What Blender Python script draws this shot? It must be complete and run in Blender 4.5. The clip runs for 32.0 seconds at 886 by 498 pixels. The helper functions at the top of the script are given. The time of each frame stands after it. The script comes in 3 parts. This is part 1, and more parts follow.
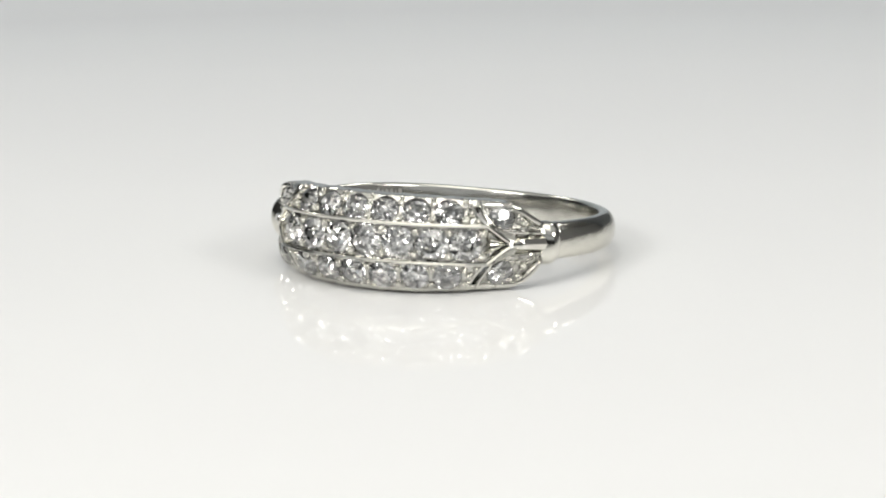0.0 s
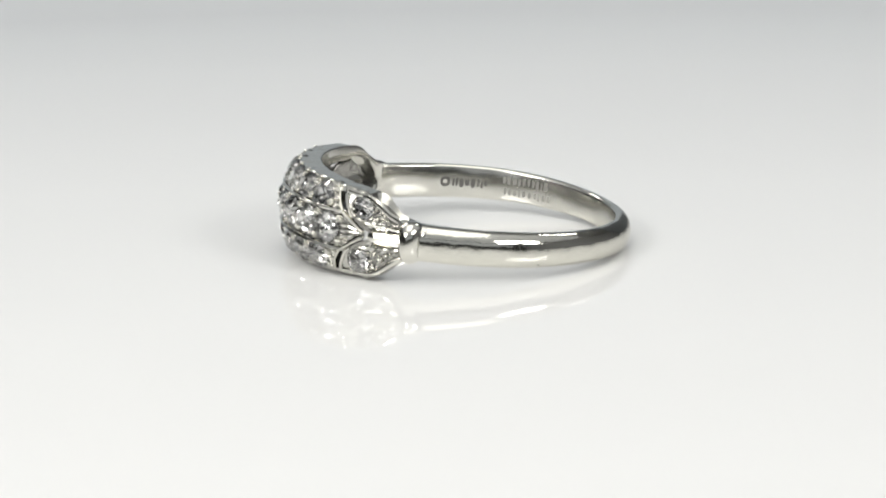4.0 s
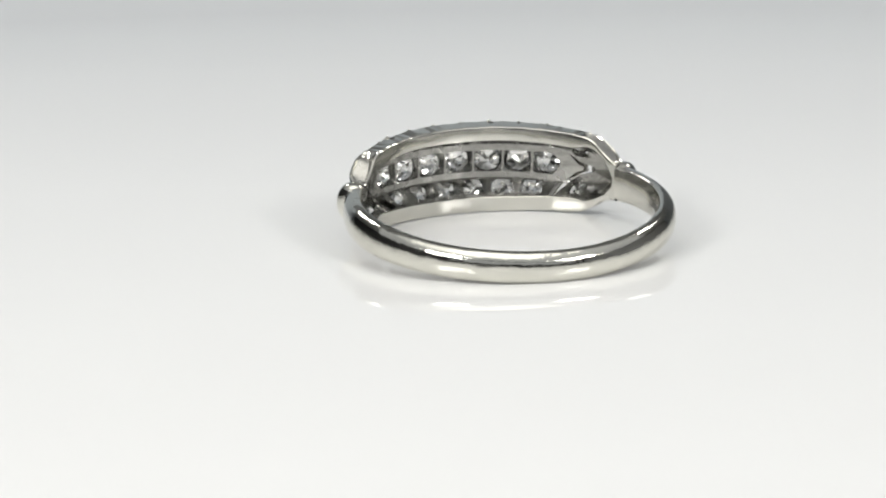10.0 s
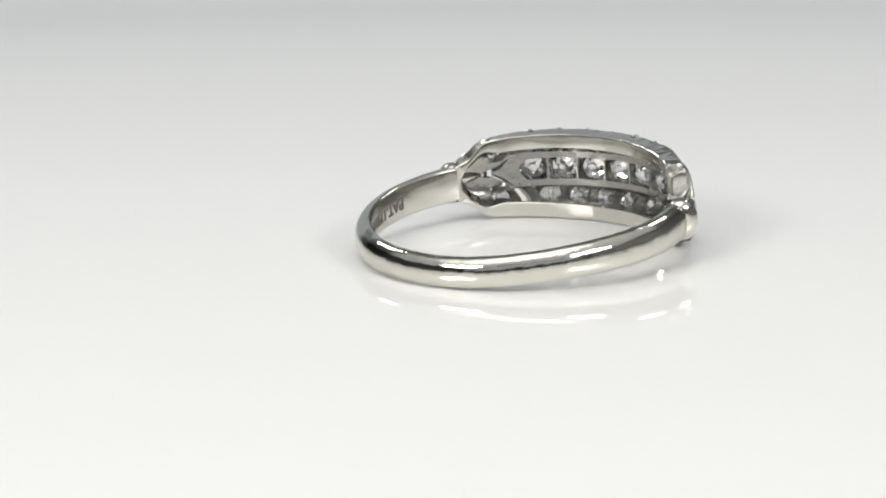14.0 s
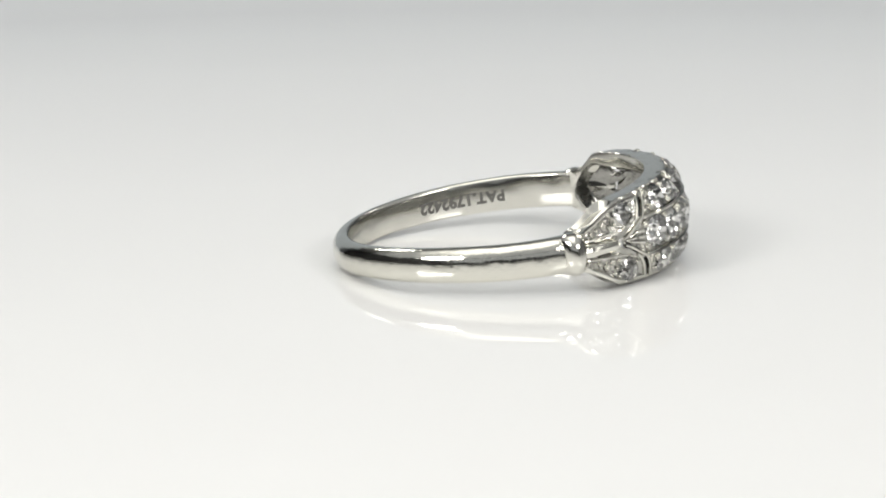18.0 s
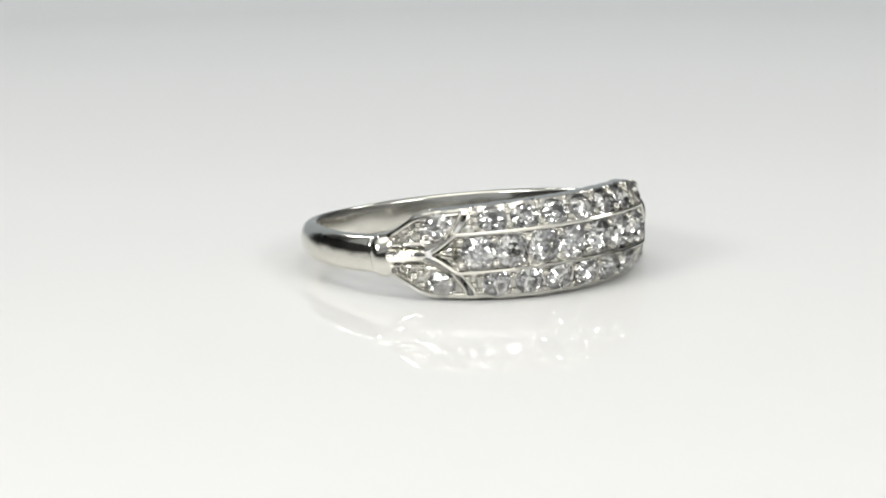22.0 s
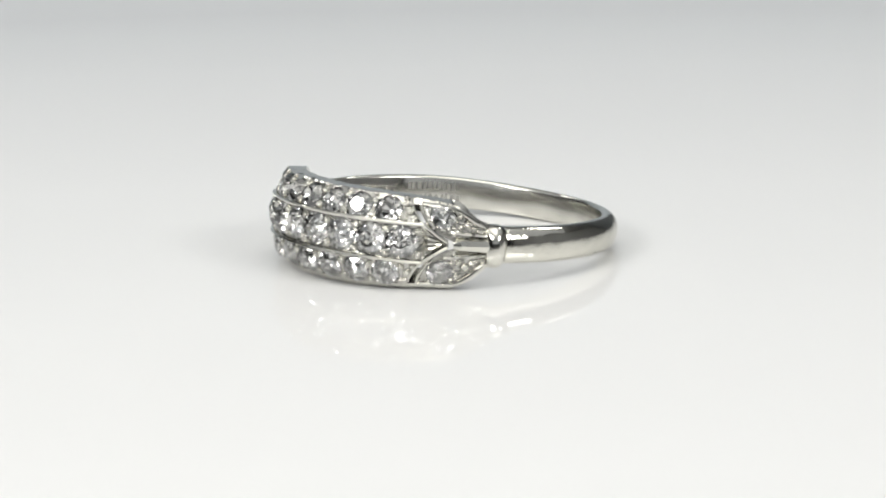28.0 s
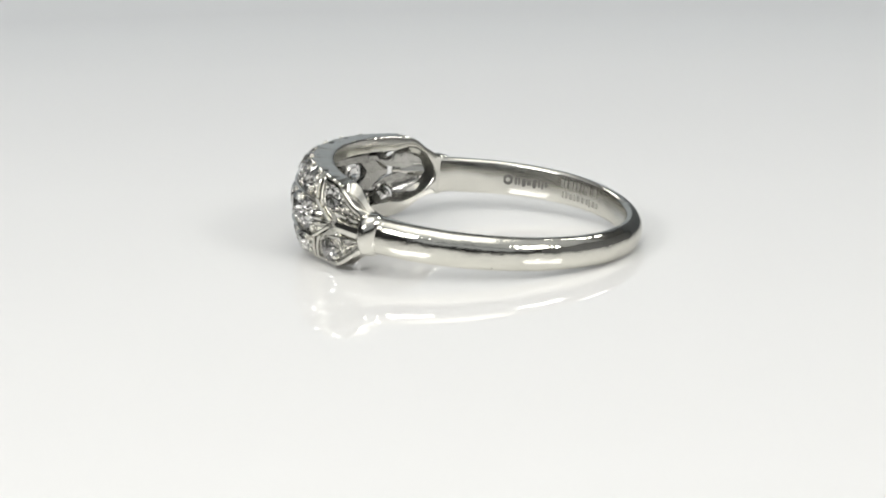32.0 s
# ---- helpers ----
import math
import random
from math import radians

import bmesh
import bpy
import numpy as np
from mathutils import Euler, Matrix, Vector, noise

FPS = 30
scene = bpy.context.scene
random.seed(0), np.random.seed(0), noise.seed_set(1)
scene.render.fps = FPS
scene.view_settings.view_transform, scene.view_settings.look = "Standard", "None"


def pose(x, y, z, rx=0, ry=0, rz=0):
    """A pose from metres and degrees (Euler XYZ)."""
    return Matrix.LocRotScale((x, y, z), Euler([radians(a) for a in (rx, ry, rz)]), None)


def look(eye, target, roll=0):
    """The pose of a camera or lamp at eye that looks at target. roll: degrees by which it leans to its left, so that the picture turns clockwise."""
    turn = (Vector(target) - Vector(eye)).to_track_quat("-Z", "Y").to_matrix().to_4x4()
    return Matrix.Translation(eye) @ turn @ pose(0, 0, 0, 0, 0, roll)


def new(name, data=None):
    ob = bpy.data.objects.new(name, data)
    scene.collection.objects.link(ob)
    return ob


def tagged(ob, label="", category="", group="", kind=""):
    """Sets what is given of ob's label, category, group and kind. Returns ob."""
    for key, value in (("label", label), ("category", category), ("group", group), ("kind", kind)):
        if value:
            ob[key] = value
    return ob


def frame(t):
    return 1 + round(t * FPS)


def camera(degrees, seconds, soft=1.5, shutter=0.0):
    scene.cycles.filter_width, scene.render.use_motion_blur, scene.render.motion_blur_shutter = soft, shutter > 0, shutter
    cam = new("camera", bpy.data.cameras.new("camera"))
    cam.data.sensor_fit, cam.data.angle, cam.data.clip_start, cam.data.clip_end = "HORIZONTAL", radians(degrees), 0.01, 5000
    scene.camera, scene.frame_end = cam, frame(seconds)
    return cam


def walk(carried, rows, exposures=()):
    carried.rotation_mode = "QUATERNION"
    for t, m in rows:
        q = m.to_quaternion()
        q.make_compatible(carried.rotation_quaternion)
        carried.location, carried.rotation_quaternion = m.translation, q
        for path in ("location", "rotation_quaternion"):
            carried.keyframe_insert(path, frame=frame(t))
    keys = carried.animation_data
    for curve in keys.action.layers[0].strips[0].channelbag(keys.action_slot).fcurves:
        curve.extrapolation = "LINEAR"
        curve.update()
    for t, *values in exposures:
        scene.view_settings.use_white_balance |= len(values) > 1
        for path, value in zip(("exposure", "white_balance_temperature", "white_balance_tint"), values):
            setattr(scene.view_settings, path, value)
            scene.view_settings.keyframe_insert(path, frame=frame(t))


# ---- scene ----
import functools

# ---- camera: it stands still beside a slow turntable ----
SECONDS = 32.0
cam = camera(12.0, SECONDS, soft=2.0)
EYE = Vector((-0.00255, -0.24457, 0.05919))
TILT = radians(13.558)
CAM_POSE = look(EYE, EYE + Vector((0, math.cos(TILT), -math.sin(TILT))), -0.962)
STOPS = 0.55
# the camera's white balance drifts a little
BALANCE = ((0, 6580), (3, 6530), (6, 6500), (12, 6500), (14, 6550), (18, 6565), (20, 6550), (22, 6530), (25, 6500), (29, 6500), (32, 6530))
walk(cam, [(0.0, CAM_POSE), (SECONDS, CAM_POSE)], [(t, STOPS, kelvin, 10.6) for t, kelvin in BALANCE])

# ---- world and lights ----
world = bpy.data.worlds.new("world")
scene.world = world
world.use_nodes = True
world.node_tree.nodes["Background"].inputs["Color"].default_value = (0.9, 0.95, 1.0, 1)
world.node_tree.nodes["Background"].inputs["Strength"].default_value = 0.05


def area_lamp(name, eye, target, sx, sy, watts, colour):
    data = bpy.data.lights.new(name, "AREA")
    data.shape, data.size, data.size_y, data.energy, data.color = "RECTANGLE", sx, sy, watts, colour
    ob = new(name, data)
    ob.matrix_world = look(eye, target)
    return ob


WARM = (1.0, 0.995, 0.97)
area_lamp("room_light", (-0.13, -0.5, 0.76), (-0.13, -0.5, 0), 2.8, 1.9, 3.3, (0.95, 0.98, 1.0))
area_lamp("softbox_lamp", (-0.2, 0.66, 0.18), (-0.2, 0.0, 0.18), 0.62, 0.40, 0.165, (0.87, 0.955, 1.0))
key = area_lamp("key_lamp", (-0.15, -0.07, 0.4), (-0.15, -0.02, 0), 0.56, 0.46, 0.20, (1.0, 0.98, 0.9))
key.data.spread = radians(82)
area_lamp("window_light", (0.0, -1.42, 0.47), (0.0, 0.0, 0.44), 2.4, 0.46, 0.9, (0.94, 0.98, 1.0))
area_lamp("back_lamp", (-0.3, 0.55, 0.5), (0, 0, 0), 0.14, 0.1, 0.35, WARM)
area_lamp("back_lamp", (0.34, 0.5, 0.55), (0, 0, 0), 0.14, 0.1, 0.35, WARM)
area_lamp("front_lamp", (-0.57, -0.5, 0.48), (0, 0, 0), 0.36, 0.22, 2.3, WARM)
area_lamp("front_lamp", (0.57, -0.5, 0.48), (0, 0, 0), 0.36, 0.22, 1.8, WARM)

# ---- materials ----


def material(name, base, metallic=0.0, rough=0.5, rough_var=0.1, colour_var=0.06, grain=400.0, bump=0.0, bump_scale=900.0,
             coat=0.0, streak=1.0, bump_distance=0.0001, bump_detail=4.0):
    """A procedural material: colour and roughness vary at two scales, fine relief by bump."""
    mat = bpy.data.materials.new(name)
    mat.use_nodes = True
    nt = mat.node_tree
    n, l = nt.nodes, nt.links
    bsdf = n["Principled BSDF"]
    bsdf.inputs["Metallic"].default_value = metallic
    bsdf.inputs["Coat Weight"].default_value = coat
    coord = n.new("ShaderNodeTexCoord")
    mapping = n.new("ShaderNodeMapping")
    mapping.inputs["Scale"].default_value = (1, 1, streak)
    l.new(coord.outputs["Object"], mapping.inputs["Vector"])
    fine = n.new("ShaderNodeTexNoise")
    fine.inputs["Scale"].default_value, fine.inputs["Detail"].default_value = grain, 6
    broad = n.new("ShaderNodeTexNoise")
    broad.inputs["Scale"].default_value, broad.inputs["Detail"].default_value = grain / 7, 3
    for tex in (fine, broad):
        l.new(mapping.outputs["Vector"], tex.inputs["Vector"])
    both = n.new("ShaderNodeMath")
    both.operation = "ADD"
    l.new(fine.outputs["Fac"], both.inputs[0])
    l.new(broad.outputs["Fac"], both.inputs[1])
    tone = n.new("ShaderNodeMapRange")
    tone.inputs["From Min"].default_value, tone.inputs["From Max"].default_value = 0.6, 1.4
    l.new(both.outputs[0], tone.inputs["Value"])
    ramp = n.new("ShaderNodeMix")
    ramp.data_type = "RGBA"
    ramp.inputs["A"].default_value = (*[c * (1 - colour_var) for c in base], 1)
    ramp.inputs["B"].default_value = (*[min(1, c * (1 + colour_var)) for c in base], 1)
    l.new(tone.outputs["Result"], ramp.inputs["Factor"])
    l.new(ramp.outputs["Result"], bsdf.inputs["Base Color"])
    rr = n.new("ShaderNodeMapRange")
    rr.inputs["From Min"].default_value, rr.inputs["From Max"].default_value = 0.6, 1.4
    rr.inputs["To Min"].default_value, rr.inputs["To Max"].default_value = max(0.0, rough - rough_var), rough + rough_var
    l.new(both.outputs[0], rr.inputs["Value"])
    l.new(rr.outputs["Result"], bsdf.inputs["Roughness"])
    if bump:
        relief = n.new("ShaderNodeTexNoise")
        relief.inputs["Scale"].default_value, relief.inputs["Detail"].default_value = bump_scale, bump_detail
        l.new(mapping.outputs["Vector"], relief.inputs["Vector"])
        bm_node = n.new("ShaderNodeBump")
        bm_node.inputs["Strength"].default_value, bm_node.inputs["Distance"].default_value = bump, bump_distance
        l.new(relief.outputs["Fac"], bm_node.inputs["Height"])
        l.new(bm_node.outputs["Normal"], bsdf.inputs["Normal"])
    return mat


PLATINUM = material("polished_platinum", (0.71, 0.70, 0.645), 1.0, 0.10, 0.04, 0.04, 900, 0.5, 450, bump_distance=0.00010)
SHANK = material("worn_platinum", (0.69, 0.68, 0.62), 1.0, 0.10, 0.05, 0.05, 900, 0.6, 560, bump_distance=0.00018, bump_detail=4.5)
SATIN = material("satin_platinum", (0.68, 0.67, 0.62), 1.0, 0.17, 0.06, 0.08, 500, 0.7, 300, bump_distance=0.0003, bump_detail=1.6)
SETTING = material("bright_cut_platinum", (0.53, 0.523, 0.49), 1.0, 0.16, 0.06, 0.12, 1500, 0.9, 1900, bump_distance=0.00024)
# near-black colour that paints the shade in the rim's grooves and notches
RECESS_SHADE = material("recess_shade", (0.025, 0.025, 0.024), 0.0, 0.6, 0.1, 0.2, 2000)
FAINT = material("faint_stamp", (0.54, 0.53, 0.50), 1.0, 0.35, 0.1, 0.2, 3000)
# as-cast inner metal; on slot and seat walls its dark tone paints in shade
CAST_SHADED = material("cast_shaded_platinum", (0.35, 0.345, 0.327), 1.0, 0.25, 0.08, 0.2, 1500, 0.7, 1200, bump_distance=0.00012)
STAMP = material("stamped_metal", (0.21, 0.206, 0.195), 1.0, 0.5, 0.1, 0.2, 3000)
ACRYLIC = material("white_acrylic", (0.86, 0.86, 0.855), 0.0, 0.04, 0.012, 0.006, 60)
PAPER = material("white_paper", (0.82, 0.82, 0.81), 0.0, 0.8, 0.1, 0.02, 30)
SIDE_WALL = material("dark_grey_wall_paint", (0.06, 0.06, 0.06), 0.0, 0.7, 0.1, 0.04, 6)
EAST_WALL = material("pale_grey_wall_paint", (0.5, 0.5, 0.5), 0.0, 0.7, 0.1, 0.04, 6)
BACK_WALL = material("light_grey_wall_paint", (0.35, 0.375, 0.40), 0.0, 0.7, 0.1, 0.04, 6)
WALL = material("grey_wall_paint", (0.05, 0.05, 0.05), 0.0, 0.7, 0.1, 0.04, 6)
CEILING = material("ceiling_paint", (0.55, 0.55, 0.54), 0.0, 0.8, 0.1, 0.03, 6)

DIAMOND = bpy.data.materials.new("diamond")
DIAMOND.use_nodes = True
_nt = DIAMOND.node_tree
_nt.nodes.remove(_nt.nodes["Principled BSDF"])
_glass = _nt.nodes.new("ShaderNodeBsdfGlass")
_glass.inputs["IOR"].default_value, _glass.inputs["Roughness"].default_value = 2.42, 0.0
_glass.inputs["Color"].default_value = (0.99, 0.99, 0.985, 1)
_nt.links.new(_glass.outputs[0], _nt.nodes["Material Output"].inputs["Surface"])

# ---- helpers of this scene ----
MM = 0.001


def mesh_of(name, verts, faces, mat, smooth=True):
    me = bpy.data.meshes.new(name)
    me.from_pydata([tuple(v) for v in verts], [], faces)
    me.materials.append(mat)
    if smooth:
        me.shade_smooth()
        me.set_sharp_from_angle(angle=radians(35))
    me.update()
    return me


def part(name, me, parent, label="", m=None):
    ob = new(name, me)
    ob.parent = parent
    if m is not None:
        ob.matrix_basis = m
    return tagged(ob, label) if label else ob


def box_mesh(name, x0, x1, y0, y1, z0, z1, mat, bevel=0.0):
    bm = bmesh.new()
    bmesh.ops.create_cube(bm, size=1)
    for v in bm.verts:
        v.co = Vector(((x0 + x1) / 2 + v.co.x * (x1 - x0), (y0 + y1) / 2 + v.co.y * (y1 - y0), (z0 + z1) / 2 + v.co.z * (z1 - z0)))
    if bevel:
        bmesh.ops.bevel(bm, geom=bm.edges[:], offset=bevel, segments=3, affect="EDGES")
    me = bpy.data.meshes.new(name)
    bm.to_mesh(me)
    bm.free()
    me.materials.append(mat)
    return me


# ---- the room that closes the place ----
def structure(name, me, label, category):
    return tagged(new(name, me), label, category, kind="structure")


TABLE_TOP = -0.03
structure("table_top", box_mesh("table_top", -1.0, 1.0, -0.9, 0.75, TABLE_TOP - 0.03, TABLE_TOP, PAPER, 0.004), "plain white table top under the turntable", "table")
structure("wall_north", box_mesh("wall_north", -1.5, 1.5, 1.5, 1.6, -0.8, 0.8, BACK_WALL), "plain light grey wall", "wall")
structure("wall_south", box_mesh("wall_south", -1.5, 1.5, -1.6, -1.5, -0.8, 0.8, WALL), "plain grey wall", "wall")
structure("wall_west", box_mesh("wall_west", -1.6, -1.5, -1.6, 1.6, -0.8, 0.8, SIDE_WALL), "plain dark grey wall", "wall")
structure("wall_east", box_mesh("wall_east", 1.5, 1.6, -1.6, 1.6, -0.8, 0.8, EAST_WALL), "plain pale grey wall", "wall")
structure("floor", box_mesh("floor", -1.6, 1.6, -1.6, 1.6, -0.9, -0.8, WALL), "plain grey floor", "floor")
structure("ceiling", box_mesh("ceiling", -1.6, 1.6, -1.6, 1.6, 0.8, 0.9, CEILING), "plain pale ceiling", "ceiling")


# ---- the turntable ----
def disc(name, radius, z0, z1, mat, edge=0.0012, n=160):
    prof = [(0.0, z0), (radius - edge, z0), (radius, z0 + edge), (radius, z1 - edge), (radius - 0.3 * edge, z1 - 0.3 * edge), (radius - edge, z1), (0.0, z1)]
    verts, faces = [], []
    for r, z in prof[1:-1]:
        for k in range(n):
            a = 2 * math.pi * k / n
            verts.append((r * math.cos(a), r * math.sin(a), z))
    rows = len(prof) - 2
    for j in range(rows - 1):
        for k in range(n):
            a, b = j * n + k, j * n + (k + 1) % n
            faces.append((a, b, b + n, a + n))
    faces.append(tuple(range(n - 1, -1, -1)))
    faces.append(tuple((rows - 1) * n + k for k in range(n)))
    return mesh_of(name, verts, faces, mat)


turntable = tagged(new("turntable"), "round glossy white acrylic turntable carrying the ring", "turntable")
part("platter", disc("platter", 0.2, -0.008, 0.0, ACRYLIC), turntable)
part("base", disc("base", 0.15, TABLE_TOP, -0.008, PAPER), turntable)

# ---- the ring ----
# Sizes in millimetres. Ring frame: angle from the head's middle, radius from the axis, height along the axis.
LEAN = radians(6.38)
RISE = 1.965
R_IN = 8.8
cosl, sinl = math.cos(LEAN), math.sin(LEAN)


def warp(deg):
    """One shoulder of the worn ring is longer than the other."""
    if deg > 180:
        deg -= 360
    if deg <= 46:
        return deg
    return 46 + (deg - 46) * 1.15 if deg < 64 else 66.7 + (deg - 64) * 113.3 / 116


def ring_point(deg, r, h):
    a = radians(warp(deg))
    x, y = 1.012 * r * math.sin(a), r * math.cos(a)
    y *= 1.035 if y > 0 else 1.055
    return Vector((x, y * cosl - h * sinl, RISE + y * sinl + h * cosl)) * MM


@functools.lru_cache(maxsize=None)
def bore(deg):
    """Radius of the round bore at an angle; its centre lies a little behind the ring's."""
    a = radians(warp(deg))
    x, y = 1.012 * math.sin(a), math.cos(a)
    y *= 1.035 if y > 0 else 1.055
    p, q = x * x + y * y, 0.42 * y
    return min(R_IN, (math.sqrt(q * q - p * (0.42 ** 2 - 8.93 ** 2)) - q) / p)


def bend(deg):
    """The worn shank rises a little on one side."""
    return 0.22 * math.sin(math.pi * (deg - 64) / 116) ** 2 if 64 < deg < 180 else 0.0


def smooth_step(a, b, x):
    t = min(1.0, max(0.0, (x - a) / (b - a)))
    return t * t * (3 - 2 * t)


def mix(a, b, t):
    return a + (b - a) * t


COLLAR = 64.0


# half width of the head at these angles: its edges bow outwards, and the two shoulders differ a little
EDGE_AT = (0, 12, 22, 35, 43, 47.5, 50, 52.5, 55, 57.5, 60, 62, 64)
UPPER_EDGE = {1: (2.58, 2.58, 2.57, 2.51, 2.46, 2.39, 2.32, 2.18, 1.90, 1.57, 1.33, 1.19, 1.06),
              -1: (2.58, 2.58, 2.57, 2.49, 2.42, 2.31, 2.19, 1.99, 1.69, 1.43, 1.25, 1.15, 1.06)}
UPPER_BORE = {1: (2.58, 2.58, 2.57, 2.51, 2.48, 2.44, 2.41, 2.30, 2.05, 1.72, 1.43, 1.26, 1.08),
              -1: (2.58, 2.58, 2.57, 2.50, 2.46, 2.40, 2.34, 2.17, 1.80, 1.42, 1.22, 1.13, 1.06)}
LOWER_EDGE = {1: (2.86, 2.85, 2.80, 2.66, 2.57, 2.50, 2.36, 2.10, 1.76, 1.46, 1.26, 1.16, 1.08),
              -1: (2.86, 2.85, 2.80, 2.66, 2.57, 2.53, 2.47, 2.31, 2.02, 1.65, 1.35, 1.18, 1.08)}


def along_edge(deg, table):
    return float(sum(np.interp(abs(deg) + o, EDGE_AT, table[1 if deg >= 0 else -1]) for o in (-1.0, -0.5, 0.0, 0.5, 1.0)) / 5)


@functools.lru_cache(maxsize=None)
def edge_height(deg, sign=1):
    """Half width of the head's outside at an angle, above (1) or below (-1) its middle."""
    return along_edge(deg, UPPER_EDGE if sign > 0 else LOWER_EDGE)


@functools.lru_cache(maxsize=None)
def inner_height(deg, sign=1):
    """The same at the bore."""
    return along_edge(deg, UPPER_BORE if sign > 0 else LOWER_EDGE)


def rail_height(deg):
    return mix(1.08, 0.55, smooth_step(40, 52, abs(deg)))


def outer_section(deg):
    """Corner points (radius, height) of the head's outside from the upper edge to the lower."""
    d = abs(deg)
    rr = mix(10.12, 9.75, smooth_step(30, 60, d))
    re = 9.42 + 0.33 * smooth_step(44, 53, d) - 0.4 * smooth_step(57, 63, d)
    hr = rail_height(deg)
    return (re, -edge_height(deg, -1)), (rr, -hr), (rr, hr), (re, edge_height(deg))


def inner_section(deg):
    d = abs(deg)
    k = 1 - smooth_step(60.8, 62.8, d)
    hr = rail_height(deg)
    ra, rb = bore(deg) + 0.1 * k, mix(bore(deg), 9.55, k)
    drop = mix(0.02, mix(0.84, 0.30, smooth_step(44, 57, d)), k)
    return (ra, drop + 0.06 * k - inner_height(deg, -1)), (rb, -hr), (rb, hr), (ra, inner_height(deg) - drop)


def on_section(sec, s):
    """s runs from -3 at the lower edge over -1 and 1 at the rails to 3 at the upper edge."""
    k = 0 if s < -1 else 1 if s < 1 else 2
    t = (s + 3 - 2 * k) / 2
    (r0, h0), (r1, h1) = sec[k], sec[k + 1]
    return mix(r0, r1, t), mix(h0, h1, t)


def leaf_width(deg, side):
    """Width of a leaf's face in millimetres, from the stem to the edge of the head."""
    return edge_height(deg, 1 if side > 0 else -1) - rail_height(deg)


def hollow(deg, s):
    """Depth of the field cut into each leaf; the field narrows to a point near the collar."""
    a, d = abs(s), abs(deg)
    if d < 34:
        return 0.0
    if a < 1.0:
        # the engraved tip of the middle panel, and the channels beside the stem
        tip = smooth_step(39.3, 40.6, d) * (1 - smooth_step(46.0, 47.2, d)) * smooth_step(0.08, 0.28, mix(1.0, 0.2, (d - 39.5) / 8) - a)
        channel = smooth_step(49.6, 51.0, d) * (1 - smooth_step(60.5, 62.0, d)) * smooth_step(0.6, 0.78, a) * (1 - smooth_step(0.88, 0.99, a))
        return 0.26 * tip + 0.22 * channel
    if a <= 1.02:
        return 0.0
    along = smooth_step(0.3, 1.5, d - panel_end(a) - gap(a)) * (1 - smooth_step(59.0, 61.0, d))
    w = leaf_width(deg, s)
    return 0.15 * along * smooth_step(0.05, 0.16, (a - 1) / 2 * w) * smooth_step(0.2, 0.32, (3 - a) / 2 * w)


def outside(deg, s, lift=0.0):
    r, h = on_section(outer_section(deg), s)
    r -= hollow(deg, s)
    tilt = 0.0 if abs(s) < 1 else math.copysign(0.5, s)
    return ring_point(deg, r + lift * (1 - 0.3 * abs(tilt)), h + lift * tilt)


def inside(deg, s):
    """The cavity: faceted behind the panels, hollowed to a round end behind the leaves."""
    # the pierced slots widen inwards
    x = abs(deg) - panel_end(s) - gap(s) / 2
    if abs(x) < 3.0:
        deg += math.copysign(1.5, deg) * math.copysign(1 - abs(x) / 3.0, x)
    sec = inner_section(deg)
    r, h = on_section(sec, s)
    d = abs(deg)
    k = smooth_step(41, 46, d)
    if k > 0:
        (ra, h0), (ra, h1) = sec[0], sec[3]
        hh = mix(h0, h1, (s + 3) / 6)
        end = smooth_step(58.5, 62.5, d + 3.5 * (s / 3) ** 2)
        rr = mix(mix(bore(deg) + 0.1, 9.55, 1 - abs(s / 3) ** 5), bore(deg), end)
        r, h = mix(r, rr, k), mix(h, hh, k)
    return ring_point(deg, r, h)


def side_frame(deg, s):
    """Place and outward direction on the head's outside."""
    p = outside(deg, s)
    du = outside(deg + 0.5, s) - outside(deg - 0.5, s)
    dv = outside(deg, s + 0.05) - outside(deg, s - 0.05)
    nrm = dv.cross(du).normalized()
    if nrm.dot(p - ring_point(0, 0, 0)) < 0:
        nrm = -nrm
    u = du.normalized()
    return p, u, nrm.cross(u).normalized(), nrm


class Builder:
    def __init__(self):
        self.v, self.f = [], []

    def add(self, pts):
        i = len(self.v)
        self.v.extend(pts)
        return list(range(i, i + len(pts)))

    def bridge(self, a, b, closed=True):
        n = len(a)
        for k in range(n if closed else n - 1):
            j = (k + 1) % n
            self.f.append((a[k], a[j], b[j], b[k]))

    def grid(self, rows):
        ids = [self.add(r) for r in rows]
        for a, b in zip(ids, ids[1:]):
            self.bridge(a, b, closed=False)
        return ids


def hits(poly, c, ang):
    """Where the ray from c at the angle leaves the polygon."""
    dx, dy = math.cos(ang), math.sin(ang)
    best = None
    for (x0, y0), (x1, y1) in zip(poly, poly[1:] + poly[:1]):
        ex, ey = x1 - x0, y1 - y0
        den = dx * ey - dy * ex
        if abs(den) < 1e-12:
            continue
        t = ((x0 - c[0]) * ey - (y0 - c[1]) * ex) / den
        w = ((x0 - c[0]) * dy - (y0 - c[1]) * dx) / den
        if t > 0 and -1e-6 <= w <= 1 + 1e-6 and (best is None or t < best):
            best = t
    return c[0] + best * dx, c[1] + best * dy


def facet_scale(deg, s):
    """Millimetres per degree and per unit of s."""
    a = (outside(deg + 0.5, s) - outside(deg - 0.5, s)).length / MM
    b = (outside(deg, s + 0.02) - outside(deg, s - 0.02)).length / MM / 0.04
    return a, b


